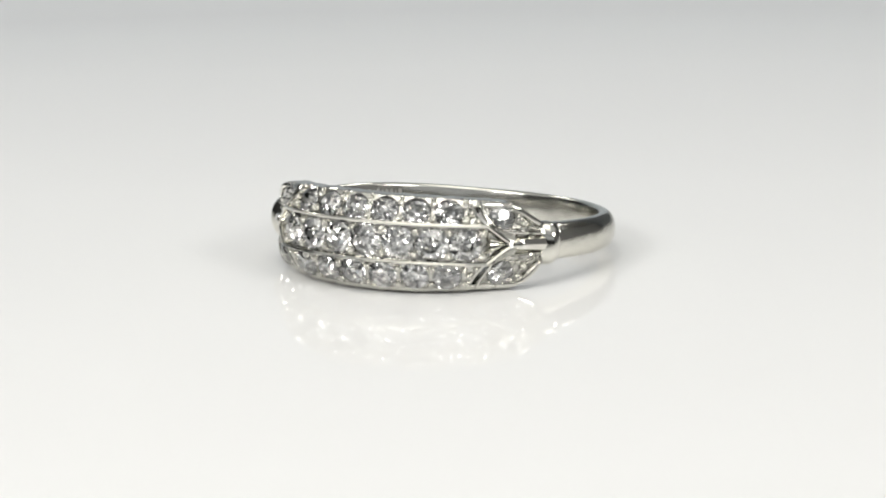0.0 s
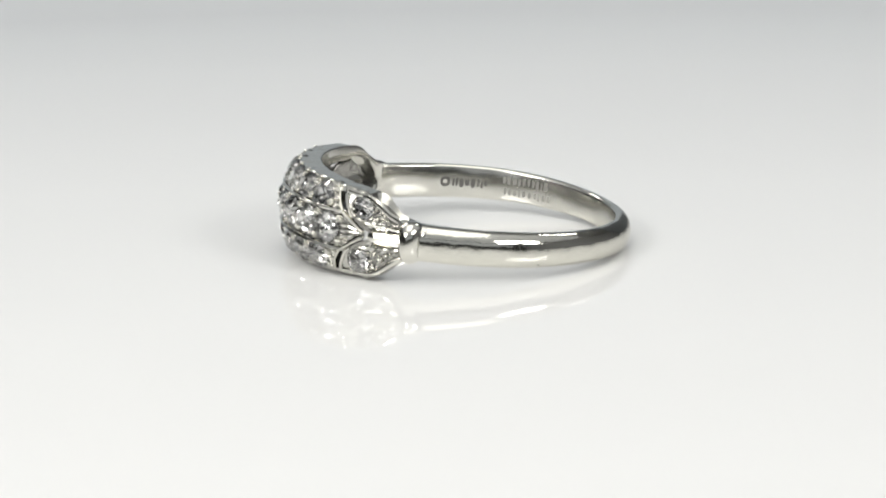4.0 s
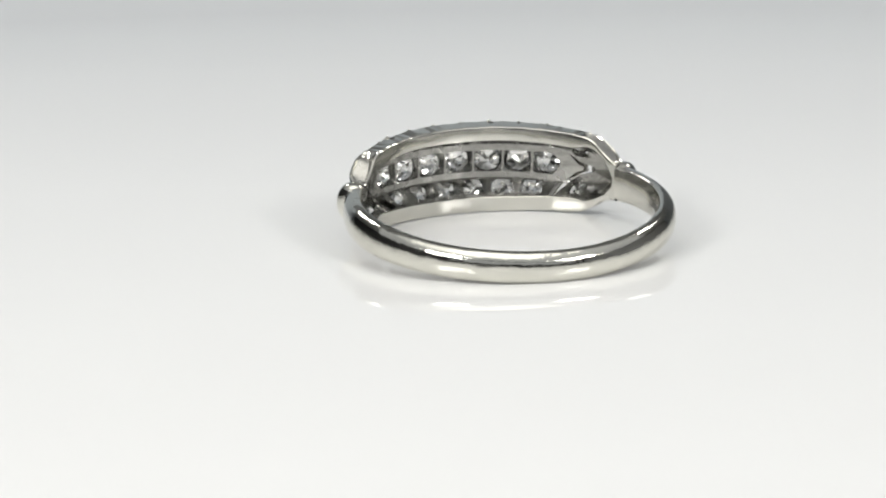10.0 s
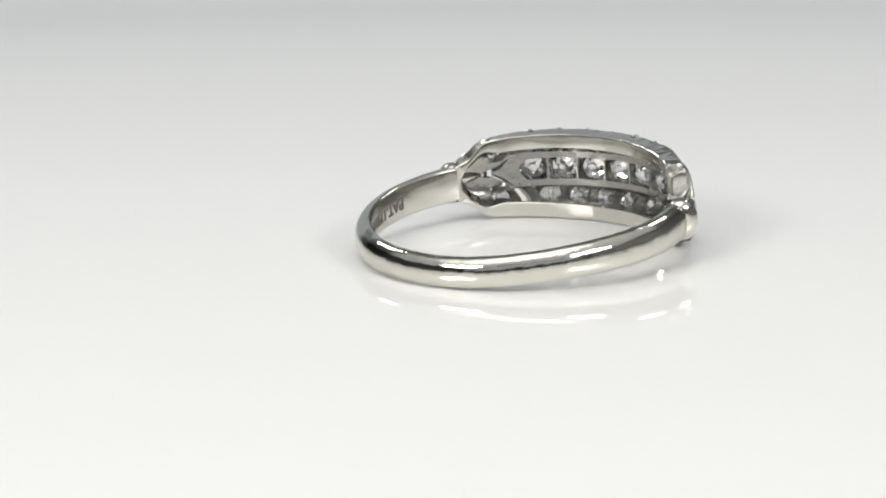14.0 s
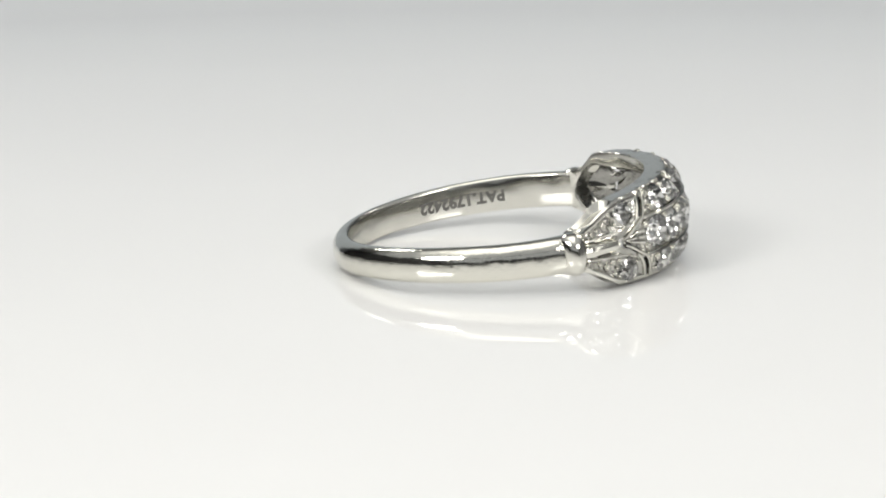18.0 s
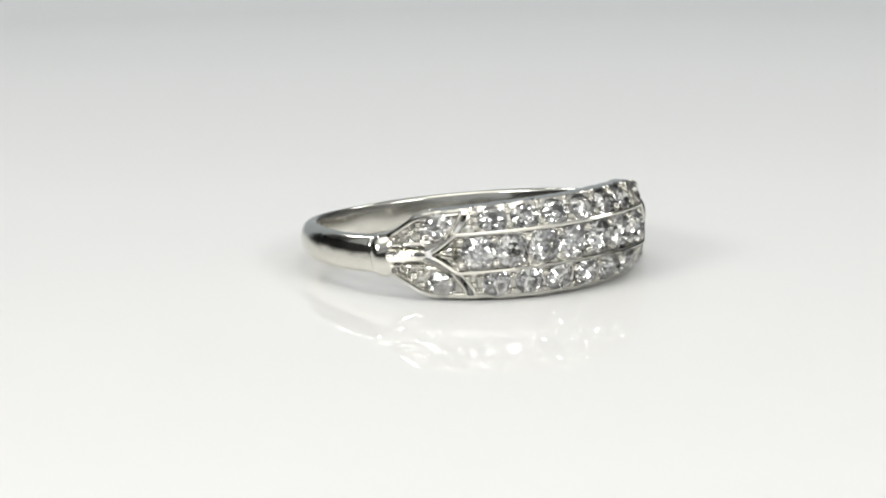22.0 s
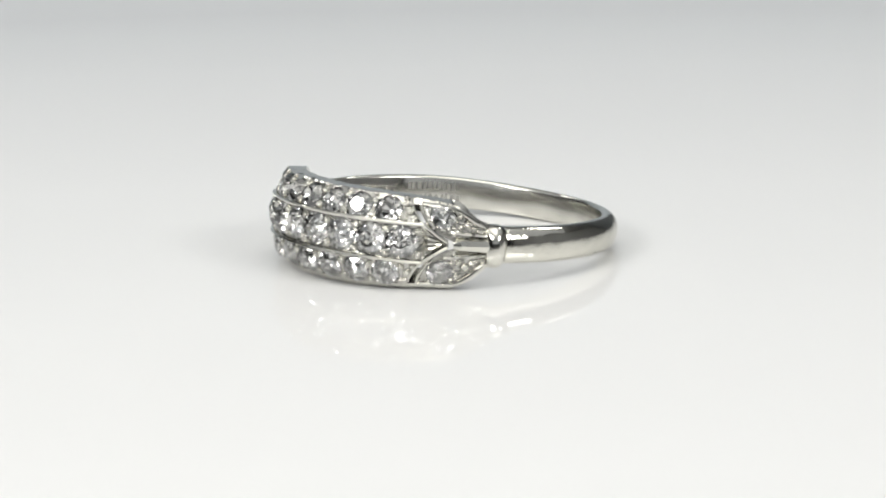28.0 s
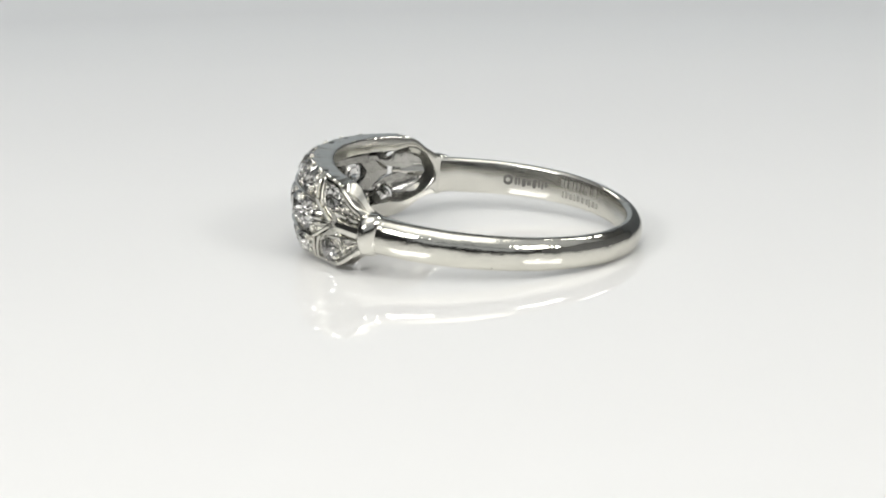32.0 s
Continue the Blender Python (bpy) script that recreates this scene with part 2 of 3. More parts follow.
def cell(parent, name, poly, c, radius, half_u, half_v, point=0, n=40):
    """A piece of the pierced plate round one stone: round seat outside, four-cornered opening inside."""
    b = Builder()
    ku, kv = facet_scale(*c)
    flat = [((x - c[0]) * ku, (y - c[1]) * kv) for x, y in poly]
    angs = [2 * math.pi * k / n for k in range(n)]
    for x, y in flat:
        want = math.atan2(y, x) % (2 * math.pi)
        k = min(range(n), key=lambda q: abs((angs[q] - want + math.pi) % (2 * math.pi) - math.pi))
        angs[k] = want
    back = lambda x, y: (c[0] + x / ku, c[1] + y / kv)
    edge, seat, bottom = [], [], []
    for a in angs:
        edge.append(back(*hits(flat, (0, 0), a)))
        seat.append(back(radius * math.cos(a), radius * math.sin(a)))
        q = 1 / max(abs(math.cos(a)) / half_u, abs(math.sin(a)) / half_v)
        q = min(q, 0.97 * math.hypot(half_u, half_v))
        if point * math.cos(a) > 0:
            q = min(q, 1 / (abs(math.cos(a)) / (1.18 * half_u) + 0.62 * abs(math.sin(a)) / half_v))
        bottom.append(back(q * math.cos(a), q * math.sin(a)))
    e = b.add([outside(*p) for p in edge])
    s0 = b.add([outside(*p) for p in seat])
    s1 = b.add([mix(1, 0, 0.45) * outside(*p) + 0.45 * inside(*p) for p in seat])
    q0 = b.add([inside(*p) for p in bottom])
    e1 = b.add([inside(*p) for p in edge])
    for p, q in ((e, s0), (s0, s1), (s1, q0), (q0, e1), (e1, e)):
        b.bridge(p, q)
    # side walls take the dark metal as painted shade; leaf seats stay bright
    return two_sided(name, b, range((3 if name == "leaf" else 2) * n, 5 * n), parent, SETTING, CAST_SHADED)


def two_sided(name, b, inner, parent, front, back):
    """A piece of plate polished outside, as cast inside; its side walls are darkened as shade."""
    me = mesh_of(name, b.v, b.f, front)
    me.materials.append(back)
    me.materials.append(SATIN)
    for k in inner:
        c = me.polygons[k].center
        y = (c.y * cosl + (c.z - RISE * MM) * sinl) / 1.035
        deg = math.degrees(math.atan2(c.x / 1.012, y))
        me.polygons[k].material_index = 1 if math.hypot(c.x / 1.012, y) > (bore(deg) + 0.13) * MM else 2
    return part(name, me, parent)


STEP = 10.9


def gap(s):
    """Width of the pierced slot in degrees: wide at the edge, a hairline at the tip."""
    return 1.75 + (0.35 * (abs(s) - 1) if abs(s) > 1 else 1.1 * (1 - abs(s)))


def panel_end(s):
    """Angle at which the middle panel ends; the pierced slot to the leaf tip begins there."""
    a = abs(s)
    if a >= 1:
        return 34.6 + 4.9 * (1 - (a - 1) / 2) ** 1.6
    return mix(39.5, 47.8, min(1.0, (1 - a) / 0.75))


def patch(parent, name, s0, s1, start, end, ns=6, nt=8):
    """A plain piece of plate between two angles given as functions of s, with both faces."""
    b = Builder()
    out, inn = [], []
    for j in range(nt + 1):
        t = j / nt
        row = [(mix(start(mix(s0, s1, k / ns)), end(mix(s0, s1, k / ns)), t), mix(s0, s1, k / ns)) for k in range(ns + 1)]
        out.append([outside(*p) for p in row])
        inn.append([inside(*p) for p in row])
    o, i = b.grid(out), b.grid(inn)
    b.bridge(o[0], i[0], False)
    b.bridge(o[-1], i[-1], False)
    for k in (0, -1):
        b.bridge([r[k] for r in o], [r[k] for r in i], False)
    # the slots' side walls get the dark inner metal too, as painted shade
    return two_sided(name, b, range(ns * nt, len(b.f)), parent, PLATINUM if name == "shoulder" else SETTING, CAST_SHADED)


def ring_thing():
    ring = tagged(new("ring"), "polished platinum ring with three rows of diamonds lying on turntable", "ring")

    # pierced plate of the head, a setting for each stone
    stones, leaves, tips, corners, seats = [], {}, {}, {}, {}
    for k in range(-3, 4):
        c = k * STEP
        lo, hi = c - STEP / 2, c + STEP / 2
        seats[k, 0] = cell(ring, "setting", [(lo, -1), (hi, -1), (hi, 1), (lo, 1)], (c, 0.0), 0.92, 0.91, 0.70, 1 if k == 3 else -1 if k == -3 else 0)
        stones.append((c, 0.0, 1.0, seats[k, 0]))
    for side in (-2.0, 2.0):
        for k in range(6):
            c = (k - 2.5) * STEP
            lo, hi = c - STEP / 2, c + STEP / 2
            seats[k, side] = cell(ring, "setting", [(lo, side - 1), (hi, side - 1), (hi, side + 1), (lo, side + 1)], (c, 0.96 * side), 0.78, 0.84, 0.66)
            stones.append((c, 0.96 * side, 0.87, seats[k, side]))
    for sg in (-1, 1):
        tips[sg] = patch(ring, "panel_tip", -1, 1, lambda s: sg * 3.5 * STEP, lambda s: sg * panel_end(s), 28, 18)
        for side in (-2.0, 2.0):
            corners[sg, side > 0] = patch(ring, "panel_corner", side - 1, side + 1, lambda s: sg * 3 * STEP, lambda s: sg * panel_end(s))
            poly = [(sg * 51.4, side - 1), (sg * 51.4, side + 1)] + [(sg * (panel_end(a) + gap(a)), a) for a in np.linspace(side + 1, side - 1, 7)]
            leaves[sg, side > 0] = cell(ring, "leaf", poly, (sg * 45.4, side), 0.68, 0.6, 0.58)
            stones.append((sg * 45.4, side, 0.78, leaves[sg, side > 0]))
            lo, hi = sorted((side * 0.42, side * 0.6))
            patch(ring, "slot_bridge", lo, hi, lambda s: sg * (panel_end(s) - 0.2), lambda s: sg * (panel_end(s) + gap(s) + 0.2), 3, 2)
            patch(ring, "leaf_root", side - 1, side + 1, lambda s: sg * 51.4, lambda s: sg * COLLAR, 20, 30)
        patch(ring, "shoulder", -1, 1, lambda s: sg * (panel_end(s) + gap(s)), lambda s: sg * COLLAR, 32, 36)

    # rims along both edges of the head
    rims = {}
    for sg in (1, -1):
        b = Builder()
        rows = []
        for k in range(193):
            d = mix(-COLLAR, COLLAR, k / 192)
            (re, _), (ra, hi) = outer_section(d)[3 if sg > 0 else 0], inner_section(d)[3 if sg > 0 else 0]
            re -= hollow(d, 3)
            he, hi, hn = edge_height(d, sg), abs(hi), inner_height(d, sg)
            wear = 0.014 * math.sin(0.45 * d) + 0.012 * math.sin(0.83 * d + 1.0) + 0.01 * math.sin(1.7 * d)
            he, hn = he + wear * sg, hn + 0.012 * math.sin(0.6 * d + 0.7) + 0.008 * math.sin(1.3 * d)
            wide = (1.0 if sg > 0 else 0.45) * (1 - smooth_step(43, 52, abs(d)))
            scoop = 0.95 * max(0.0, 1 - ((abs(d) - 55.0) / 6.6) ** 2) ** 0.6
            dish = [(mix(re - 0.08, bore(d) + 0.1, t), mix(he, hn, t) + 0.05 - scoop * min(t / 0.36, (1 - t) / 0.64)) for t in (0.03, 0.15, 0.32, 0.4, 0.58, 0.8, 0.97)]
            prof = [(re + 0.12 * wide - 0.03, he - 0.14 - 0.22 * wide), (re + 0.16 * wide + 0.04, he - 0.08 - 0.22 * wide), (re + 0.02, he - 0.02), (re - 0.08, he + 0.05)] + dish + [(bore(d) + 0.1, hn + 0.05),
                    (bore(d) + 0.02, hn), (bore(d), hn - 0.05), (bore(d), hi + 0.02), (bore(d) + 0.05, hi - 0.03), (ra + 0.02, hi - 0.05)]
            rows.append([ring_point(d, r, sg * h) for r, h in prof])
        b.grid(rows)
        me = mesh_of("rim", b.v, b.f, PLATINUM)
        me.materials.append(SATIN)
        for f in me.polygons:
            row, col = divmod(f.index, 16)
            if col >= 10 or (col >= 4 and abs(row - 96) < 70):
                f.material_index = 1
        rims[sg] = part("rim", me, ring)

    # dark strips that paint the shade of bright-cut grooves under the upper rim's lip beside each stone, and of a small
    # notch in its flat top between them
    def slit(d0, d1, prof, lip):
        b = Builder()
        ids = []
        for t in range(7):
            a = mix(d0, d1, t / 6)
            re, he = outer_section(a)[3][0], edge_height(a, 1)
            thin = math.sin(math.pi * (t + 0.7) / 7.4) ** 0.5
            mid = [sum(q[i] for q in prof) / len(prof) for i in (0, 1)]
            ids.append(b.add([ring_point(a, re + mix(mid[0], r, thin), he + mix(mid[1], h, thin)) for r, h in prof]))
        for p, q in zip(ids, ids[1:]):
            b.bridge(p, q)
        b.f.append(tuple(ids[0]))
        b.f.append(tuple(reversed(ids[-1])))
        part("groove_shade", mesh_of("groove_shade", b.v, b.f, RECESS_SHADE, False), lip, "dark strip painted as groove shade")

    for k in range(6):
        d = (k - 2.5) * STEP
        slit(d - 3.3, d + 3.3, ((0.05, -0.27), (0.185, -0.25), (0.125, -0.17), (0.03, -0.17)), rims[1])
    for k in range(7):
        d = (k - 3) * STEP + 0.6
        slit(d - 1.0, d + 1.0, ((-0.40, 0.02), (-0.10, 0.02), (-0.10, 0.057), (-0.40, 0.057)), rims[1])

    # shank
    b = Builder()
    rows = []
    for k in range(181):
        d = mix(COLLAR - 0.5, 360 - COLLAR + 0.5, k / 180)
        back = 1 - abs(d - 180) / (180 - COLLAR)
        w = mix(1.07, 0.92, smooth_step(0.0, 0.9, back))
        t = mix(1.04, 0.99, smooth_step(0, 1, back))
        prof = [(bore(d) + 0.03, 0.09 - w), (bore(d) + 0.1, 0.025 - w), (bore(d) + 0.18, -w)]
        for j in range(25):
            a = math.pi * (j / 24 - 0.5)
            soft = 0.46 if a < 0 else 0.86
            prof.append((R_IN + 0.2 + (t - 0.2) * max(0.0, math.cos(a)) ** soft, w * math.sin(a)))
        prof += [(bore(d) + 0.18, w), (bore(d) + 0.1, w - 0.025), (bore(d) + 0.03, w - 0.09), (bore(d), w - 0.17), (bore(d), -w + 0.17)]
        rows.append([ring_point(d, r, h + bend(d)) for r, h in prof])
    ids = [b.add(r) for r in rows]
    for p, q in zip(ids, ids[1:]):
        b.bridge(p, q)
    me = mesh_of("shank", b.v, b.f, SHANK)
    me.materials.append(SATIN)
    for f in me.polygons:
        if f.index % 33 >= 30:
            f.material_index = 1
    shank = part("shank", me, ring)

    # collars between shank and head
    for sg in (1, -1):
        b = Builder()
        ids = []
        for k in range(21):
            t = k / 20
            d = sg * mix(59.8, 69.5, t)
            bulge = max(0.0, math.sin(math.pi * t / 0.8)) ** 0.75 if t < 0.8 else 0.1 * math.sin(math.pi * (t - 0.8) / 0.2)
            row = []
            for j in range(25):
                a = math.pi * (j / 24 - 0.5)
                lobe = 1 + 0.02 * bulge * math.cos(4 * a)
                row.append(ring_point(d, R_IN + 0.3 + (0.66 + 0.56 * bulge) * max(0.0, math.cos(a)) ** 0.7 * lobe, (0.98 + (0.24 if a > 0 else 0.36) * bulge) * math.copysign(abs(math.sin(a)) ** 0.85, a)))
            low = 0.85 + R_IN - bore(d) if abs(d) < 62.8 else 0.01
            row += [ring_point(d, R_IN + 0.12, 0.98 + 0.15 * bulge), ring_point(d, bore(d) + low, 0.96), ring_point(d, bore(d) + low, -0.96), ring_point(d, R_IN + 0.12, -1.0 - 0.2 * bulge)]
            ids.append(b.add(row))
        for p, q in zip(ids, ids[1:]):
            b.bridge(p, q)
        b.f.append(tuple(ids[0]))
        b.f.append(tuple(reversed(ids[-1])))
        part("collar", mesh_of("collar", b.v, b.f, PLATINUM), ring, "polished collar with rounded beads")

    # wires: rails, leaf borders, stems
    def wire(name, path, radius, squash=0.8, parent=None, lift=0.0, n=8):
        b = Builder()
        ids = []
        for i, (d, s) in enumerate(path):
            p, u, v, nrm = side_frame(d, s)
            p = p + nrm * lift * MM
            q0, q1 = path[max(0, i - 1)], path[min(len(path) - 1, i + 1)]
            along = (outside(*q1) - outside(*q0)).normalized()
            across = nrm.cross(along).normalized()
            rad = radius(i / (len(path) - 1)) if callable(radius) else radius
            ids.append(b.add([p + (across * math.cos(2 * math.pi * k / n) * rad + nrm * math.sin(2 * math.pi * k / n) * rad * squash) * MM for k in range(n)]))
        for p, q in zip(ids, ids[1:]):
            b.bridge(p, q)
        b.f.append(tuple(ids[0]))
        b.f.append(tuple(reversed(ids[-1])))
        return part(name, mesh_of(name, b.v, b.f, PLATINUM), parent or ring)

    for sg in (1, -1):
        wire("rail", [(d, sg * 1.0) for d in np.linspace(-39.5, 39.5, 60)], 0.125, 2.0)
    for e in (1, -1):
        for sg in (1, -1):
            wire("rail_tip", [(e * mix(39.5, 47.4, t), sg * mix(1.0, 0.22, t)) for t in np.linspace(0, 1, 10)], 0.12, 1.9, tips[e])
            wire("panel_border", [(e * (panel_end(s) - 0.35), sg * s) for s in np.linspace(1.05, 2.95, 10)], 0.105, 1.1, corners[e, sg > 0])
            wire("leaf_border", [(e * (panel_end(s) + gap(s) + 0.4), sg * s) for s in np.linspace(0.9, 2.95, 12)], 0.105, 1.1, leaves[e, sg > 0])
            # the leaf's outline closes along the stem and along the sloping edge
            path = [(e * mix(45.0, 61.5, t), sg * (1.0 + 0.12 * math.sin(math.pi * t))) for t in np.linspace(0, 1, 16)]
            wire("leaf_edge", path, 0.075, 1.0, leaves[e, sg > 0])
            path = [(e * d, sg * (3 - 2 * 0.15 / leaf_width(e * d, sg))) for d in np.linspace(panel_end(3) + gap(3) + 0.5, 62.8, 36)]
            wire("leaf_band", path, lambda t: 0.12 + 0.06 * smooth_step(0.4, 0.8, t), 0.6, leaves[e, sg > 0])
        for off in (-0.32, 0.0, 0.32):
            wire("tip_ridge", [(e * mix(39.2, 46.8, t), off * (1 - 0.75 * t)) for t in np.linspace(0, 1, 8)], lambda t: 0.1 * (1 - 0.4 * t), 1.2, tips[e], 0.1)
        wire("stem", [(e * mix(49.4, 62.5, t), 0.0) for t in np.linspace(0, 1, 14)], lambda t: (0.36 + 0.12 * t) * min(1.0, 0.45 + 5 * t), 0.78)

    # stones
    gems = [gem_mesh(k) for k in range(9)]
    rnd = random.Random(5)
    for d, s, r, seat in stones:
        p, u, v, nrm = side_frame(d, s)
        spin = Matrix.Rotation(rnd.uniform(0, 6.28), 4, "Z")
        wob = Matrix.Rotation(rnd.uniform(-0.12, 0.12), 4, "X") @ Matrix.Rotation(rnd.uniform(-0.12, 0.12), 4, "Y")
        base = Matrix((u, v, nrm)).transposed().to_4x4()
        rest = 0.09 if abs(d) > 44 else -0.01
        m = Matrix.Translation(p + nrm * rest * MM) @ base @ wob @ spin @ Matrix.Diagonal((r * MM, r * MM, r * MM, 1))
        part("diamond", gems[rnd.randrange(9)], seat, "small round old-cut diamond", m)

    # beads that hold the stones
    bead = bead_mesh()

    def put_bead(d, s, r, seat):
        p, u, v, nrm = side_frame(d, s)
        rr = r * rnd.uniform(0.85, 1.15)
        base = Matrix((u, v, nrm)).transposed().to_4x4()
        part("prong", bead, seat, "", Matrix.Translation(p + nrm * 0.02 * MM) @ base @ Matrix.Diagonal((rr * MM, rr * MM, rr * 0.9 * MM, 1)))

    for k in range(8):
        for s in (-0.62, 0.62):
            put_bead((k - 3.5) * STEP, s, 0.27, seats[min(k - 3, 3), 0])
    for k in range(7):
        put_bead((k - 3) * STEP, 2.9, 0.17, seats[min(k, 5), 2.0])
    for side in (-2.0, 2.0):
        for k in range(7):
            for s in (-0.55, 0.5):
                put_bead((k - 3) * STEP, side + s, 0.24, seats[min(k, 5), side])
    for e in (1, -1):
        for side in (-2.0, 2.0):
            for d, a, r in ((33.9, 2.55, 0.2), (34.6, 1.95, 0.22), (36.5, 1.4, 0.2)):
                put_bead(e * d, math.copysign(a, side), r, corners[e, side > 0])
            for d, a, r in ((51.4, 1.55, 0.19), (51.2, 2.4, 0.19), (53.6, 1.95, 0.24), (55.8, 1.75, 0.18), (57.6, 1.65, 0.14), (59.2, 1.55, 0.1)):
                put_bead(e * d, math.copysign(a, side), r, leaves[e, side > 0])
            ku, kv = facet_scale(e * 45.4, side)
            for turn, r in ((38, 0.17), (-38, 0.17), (142, 0.15), (-142, 0.15), (0, 0.13), (72, 0.09), (-72, 0.09), (110, 0.09), (-110, 0.09)):
                u, v = 0.80 * math.cos(radians(turn)), 0.78 * math.sin(radians(turn))
                put_bead(e * (45.4 + u / ku), side + v / kv, r, leaves[e, side > 0])

    inscriptions(shank)
    return ring


def gem_mesh(seed):
    """An old hand-cut brilliant of radius one, its girdle at z = 0, with slightly uneven facets."""
    rnd = random.Random(seed)
    verts, faces = [], []
    n = 8
    tab, high, low_r, deep = rnd.uniform(0.40, 0.54), rnd.uniform(0.34, 0.46), rnd.uniform(0.36, 0.5), rnd.uniform(0.78, 0.92)

    def circle(count, r, z, off=0.0, jit=0.0):
        pts = []
        for k in range(count):
            a = 2 * math.pi * (k + off) / count + rnd.uniform(-jit, jit)
            rr = r * (1 + rnd.uniform(-jit, jit))
            pts.append((rr * math.cos(a), rr * math.sin(a), z + rnd.uniform(-jit, jit) * 0.35))
        return pts

    table = [(x, y, high) for x, y, z in circle(n, tab, high, 0.5, 0.10)]
    star = circle(n, 0.77, 0.6 * high, 0.0, 0.08)
    top = circle(16, 1.0, 0.02)
    low = [(x, y, -0.03) for x, y, z in top]
    mid = circle(n, low_r, -0.5, 0.5, 0.12)
    verts = table + star + top + low + mid + [(rnd.uniform(-0.06, 0.06), rnd.uniform(-0.06, 0.06), -deep)]
    T, S, G, L, M, C = 0, 8, 16, 32, 48, 56
    faces.append(tuple(T + k for k in range(n)))
    for k in range(n):
        j = (k + 1) % n
        faces.append((T + k, T + (k - 1) % n, S + k))
        faces.append((T + k, S + k, G + (2 * k + 1) % 16))
        faces.append((T + k, G + (2 * k + 1) % 16, S + j))
        faces.append((S + k, G + 2 * k, G + (2 * k + 1) % 16))
        faces.append((S + k, G + (2 * k - 1) % 16, G + 2 * k))
        faces.append((L + 2 * k, M + k, L + 2 * k + 1))
        faces.append((L + 2 * k + 1, M + k, L + (2 * k + 2) % 16))
        faces.append((L + (2 * k + 2) % 16, M + k, M + j))
        faces.append((M + k, C, M + j))
    for k in range(16):
        j = (k + 1) % 16
        faces.append((G + k, L + k, L + j, G + j))
    bm = bmesh.new()
    vs = [bm.verts.new(v) for v in verts]
    for f in faces:
        bm.faces.new([vs[i] for i in f])
    bmesh.ops.recalc_face_normals(bm, faces=bm.faces[:])
    me = bpy.data.meshes.new("diamond")
    bm.to_mesh(me)
    bm.free()
    me.materials.append(DIAMOND)
    return me


def bead_mesh():
    bm = bmesh.new()
    bmesh.ops.create_icosphere(bm, subdivisions=2, radius=1.0)
    me = bpy.data.meshes.new("prong")
    bm.to_mesh(me)
    bm.free()
    me.materials.append(PLATINUM)
    me.shade_smooth()
    return me


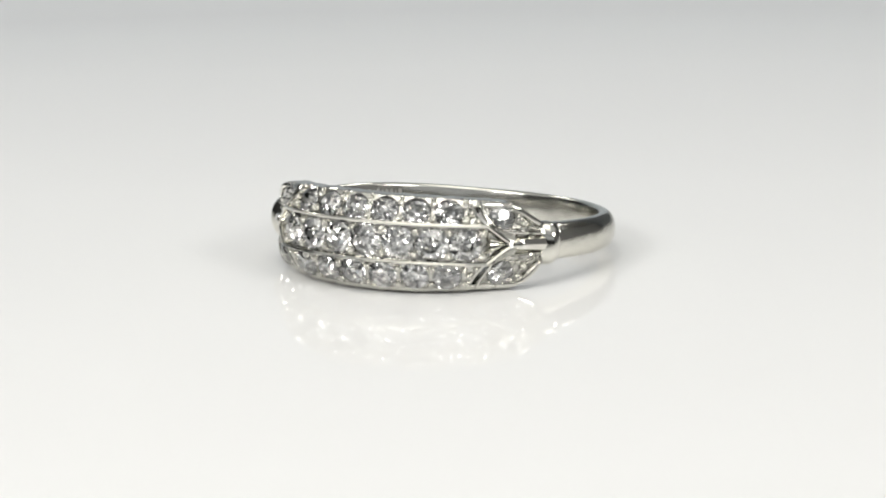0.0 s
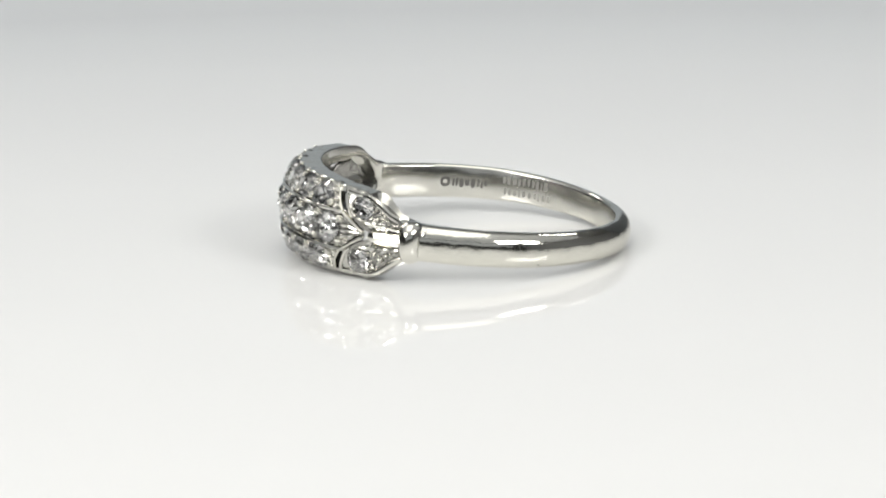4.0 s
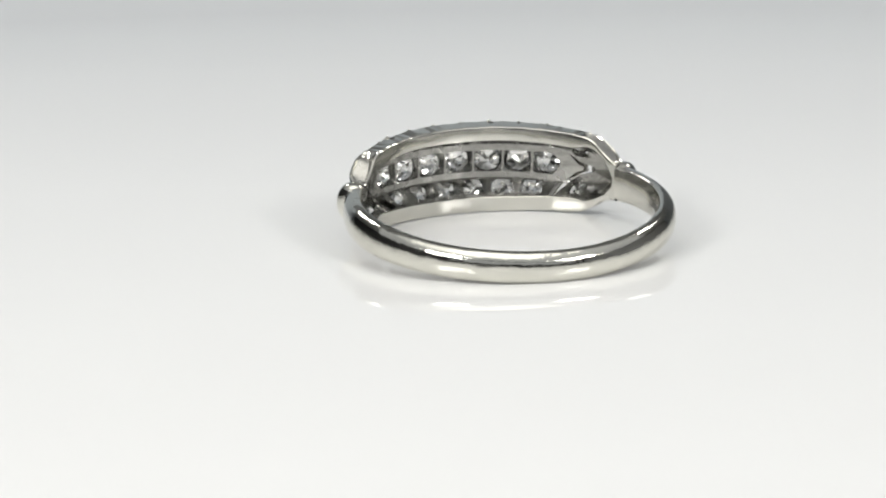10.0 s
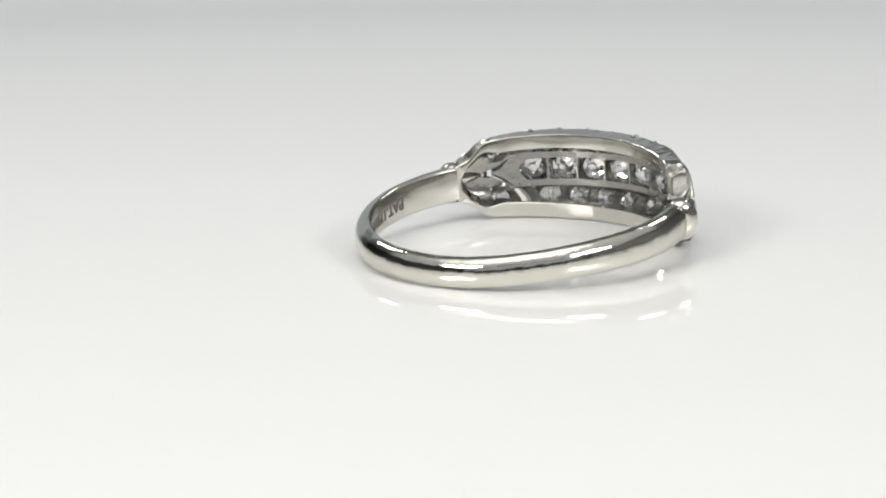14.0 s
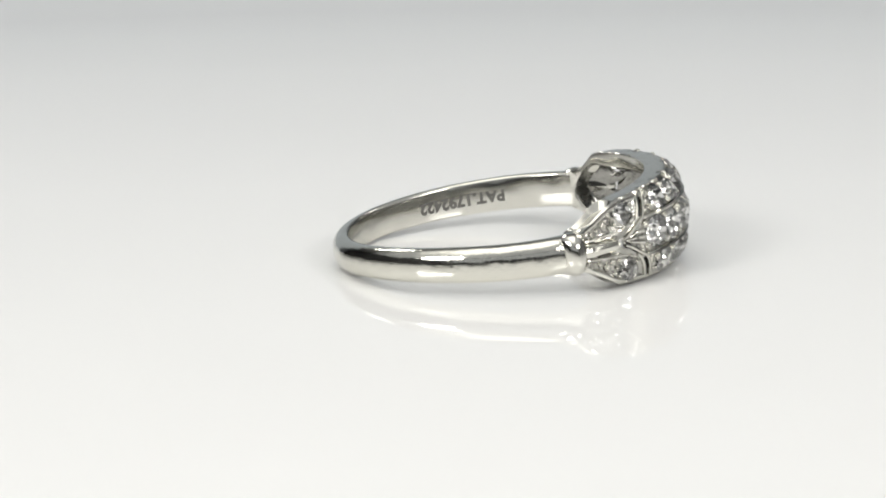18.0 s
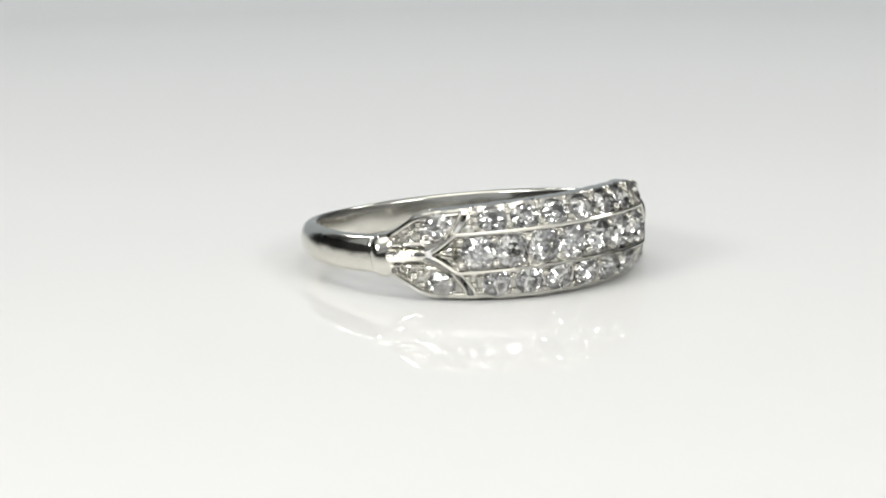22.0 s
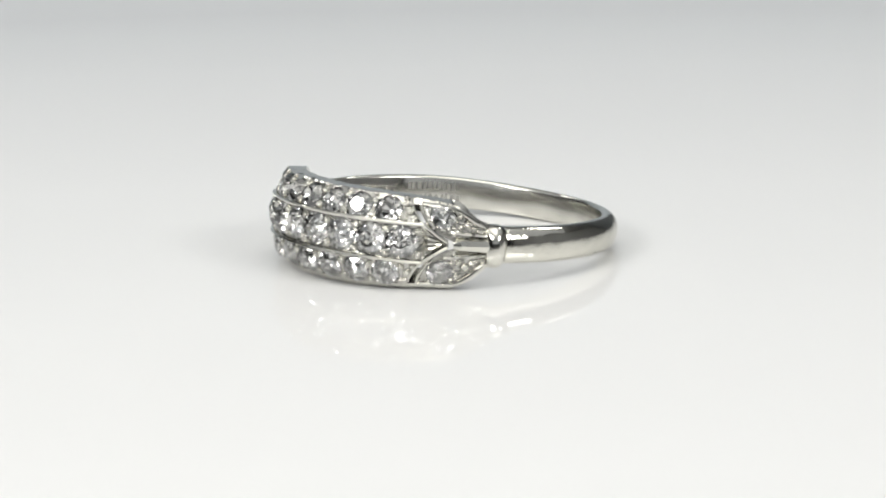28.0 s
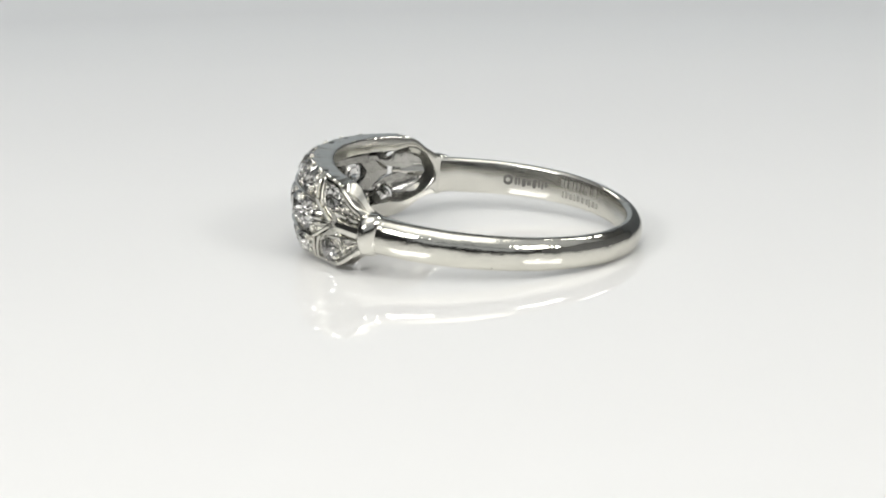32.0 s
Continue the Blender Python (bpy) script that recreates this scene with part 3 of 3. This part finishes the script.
def inscriptions(shank):
    """Stamps on the inside of the shank."""

    def bar(name, d0, d1, h0, h1, mat, label="", oval=False, depth=0.015):
        b = Builder()
        rows = []
        for k in range(7):
            d = mix(d0, d1, k / 6)
            full = math.sin(math.pi * (k + 0.6) / 7.2) ** 0.5 if oval else 1.0
            g0, g1 = (h0 + h1) / 2 - full * (h1 - h0) / 2, (h0 + h1) / 2 + full * (h1 - h0) / 2
            g0, g1 = g0 + bend(d), g1 + bend(d)
            rows.append([ring_point(d, R_IN - depth, g0), ring_point(d, R_IN - depth, g1), ring_point(d, R_IN + 0.02, g1), ring_point(d, R_IN + 0.02, g0)])
        ids = [b.add(r) for r in rows]
        for p, q in zip(ids, ids[1:]):
            b.bridge(p, q)
        b.f.append(tuple(ids[0]))
        b.f.append(tuple(reversed(ids[-1])))
        part(name, mesh_of(name, b.v, b.f, mat, False), shank, label)

    # a nick on the outside of the shank, near its lower edge
    for d0, d1, h in ((-106.2, -107.2, -0.63), (-107.0, -108.6, -0.71)):
        b = Builder()
        ids = []
        for k in range(5):
            d, thin = mix(d0, d1, k / 4), 0.05 * math.sin(math.pi * (k + 0.6) / 5.2)
            hh = h - 0.06 * k / 4
            ids.append(b.add([ring_point(d, 9.60, hh - thin), ring_point(d, 9.675, hh - thin), ring_point(d, 9.69, hh + thin), ring_point(d, 9.60, hh + thin)]))
        for p, q in zip(ids, ids[1:]):
            b.bridge(p, q)
        b.f.append(tuple(ids[0]))
        b.f.append(tuple(reversed(ids[-1])))
        part("nick", mesh_of("nick", b.v, b.f, STAMP, False), shank, "small dark nick")

    # patent stamp, reading away from the head with its feet towards the upper edge
    curve = bpy.data.curves.new("patent_stamp", "FONT")
    curve.body, curve.size, curve.extrude = "PAT.1792422", 0.74, 0.02
    curve.space_character, curve.offset = 1.08, 0.034
    tmp = bpy.data.objects.new("patent_stamp", curve)
    scene.collection.objects.link(tmp)
    bpy.context.view_layer.update()
    me = bpy.data.meshes.new_from_object(tmp.evaluated_get(bpy.context.evaluated_depsgraph_get()))
    bpy.data.objects.remove(tmp)
    xs = [v.co.x for v in me.vertices]
    x0, x1 = min(xs), max(xs)
    for v in me.vertices:
        d = mix(-91.0, -125.0, (v.co.x - x0) / (x1 - x0))
        v.co = ring_point(d, R_IN - v.co.z * 0.75, 0.26 - 1.28 * v.co.y)
    me.materials.clear()
    me.materials.append(STAMP)
    part("patent_stamp", me, shank, "stamped patent number in small capitals")
    # worn marks that cannot be read
    rnd = random.Random(8)
    bar("maker_mark", 89.6, 93.2, -0.34, 0.32, STAMP, "worn oval maker's mark", True)
    bar("mark_centre", 90.5, 92.3, -0.15, 0.13, SATIN, "", True, 0.022)
    d = 94.2
    while d < 108.0:
        w = rnd.choice((0.5, 0.9, 1.3, 1.7))
        bar("worn_mark", d, d + w, -0.36 + rnd.uniform(-0.02, 0.2), 0.26 - rnd.uniform(-0.02, 0.2), STAMP if rnd.random() < 0.6 else FAINT, "", rnd.random() < 0.7)
        d += w + rnd.uniform(0.35, 0.8)
    for h in (0.1, -0.62):
        d = 114.0 + rnd.uniform(0, 1)
        while d < 134:
            w = rnd.uniform(0.7, 1.7)
            bar("worn_mark", d, d + w, h + rnd.uniform(-0.03, 0.1), h + 0.5 - rnd.uniform(-0.04, 0.1), FAINT, "", rnd.random() < 0.5)
            d += w + rnd.uniform(0.5, 1.2)


ring = ring_thing()

# ---- what moves: the turntable carries the ring round once in 26.47 s ----
TURN = -360 / 26.47
RING_AT = (-0.00227, -0.00025, 0.0)
RING_TURN = 153.33


def motions():
    times = [i * 0.5 for i in range(65)]
    walk(turntable, [(t, pose(0, 0, 0, 0, 0, TURN * t)) for t in times])
    walk(ring, [(t, pose(0, 0, 0, 0, 0, TURN * t) @ pose(*RING_AT, 0, 0, RING_TURN)) for t in times])


motions()
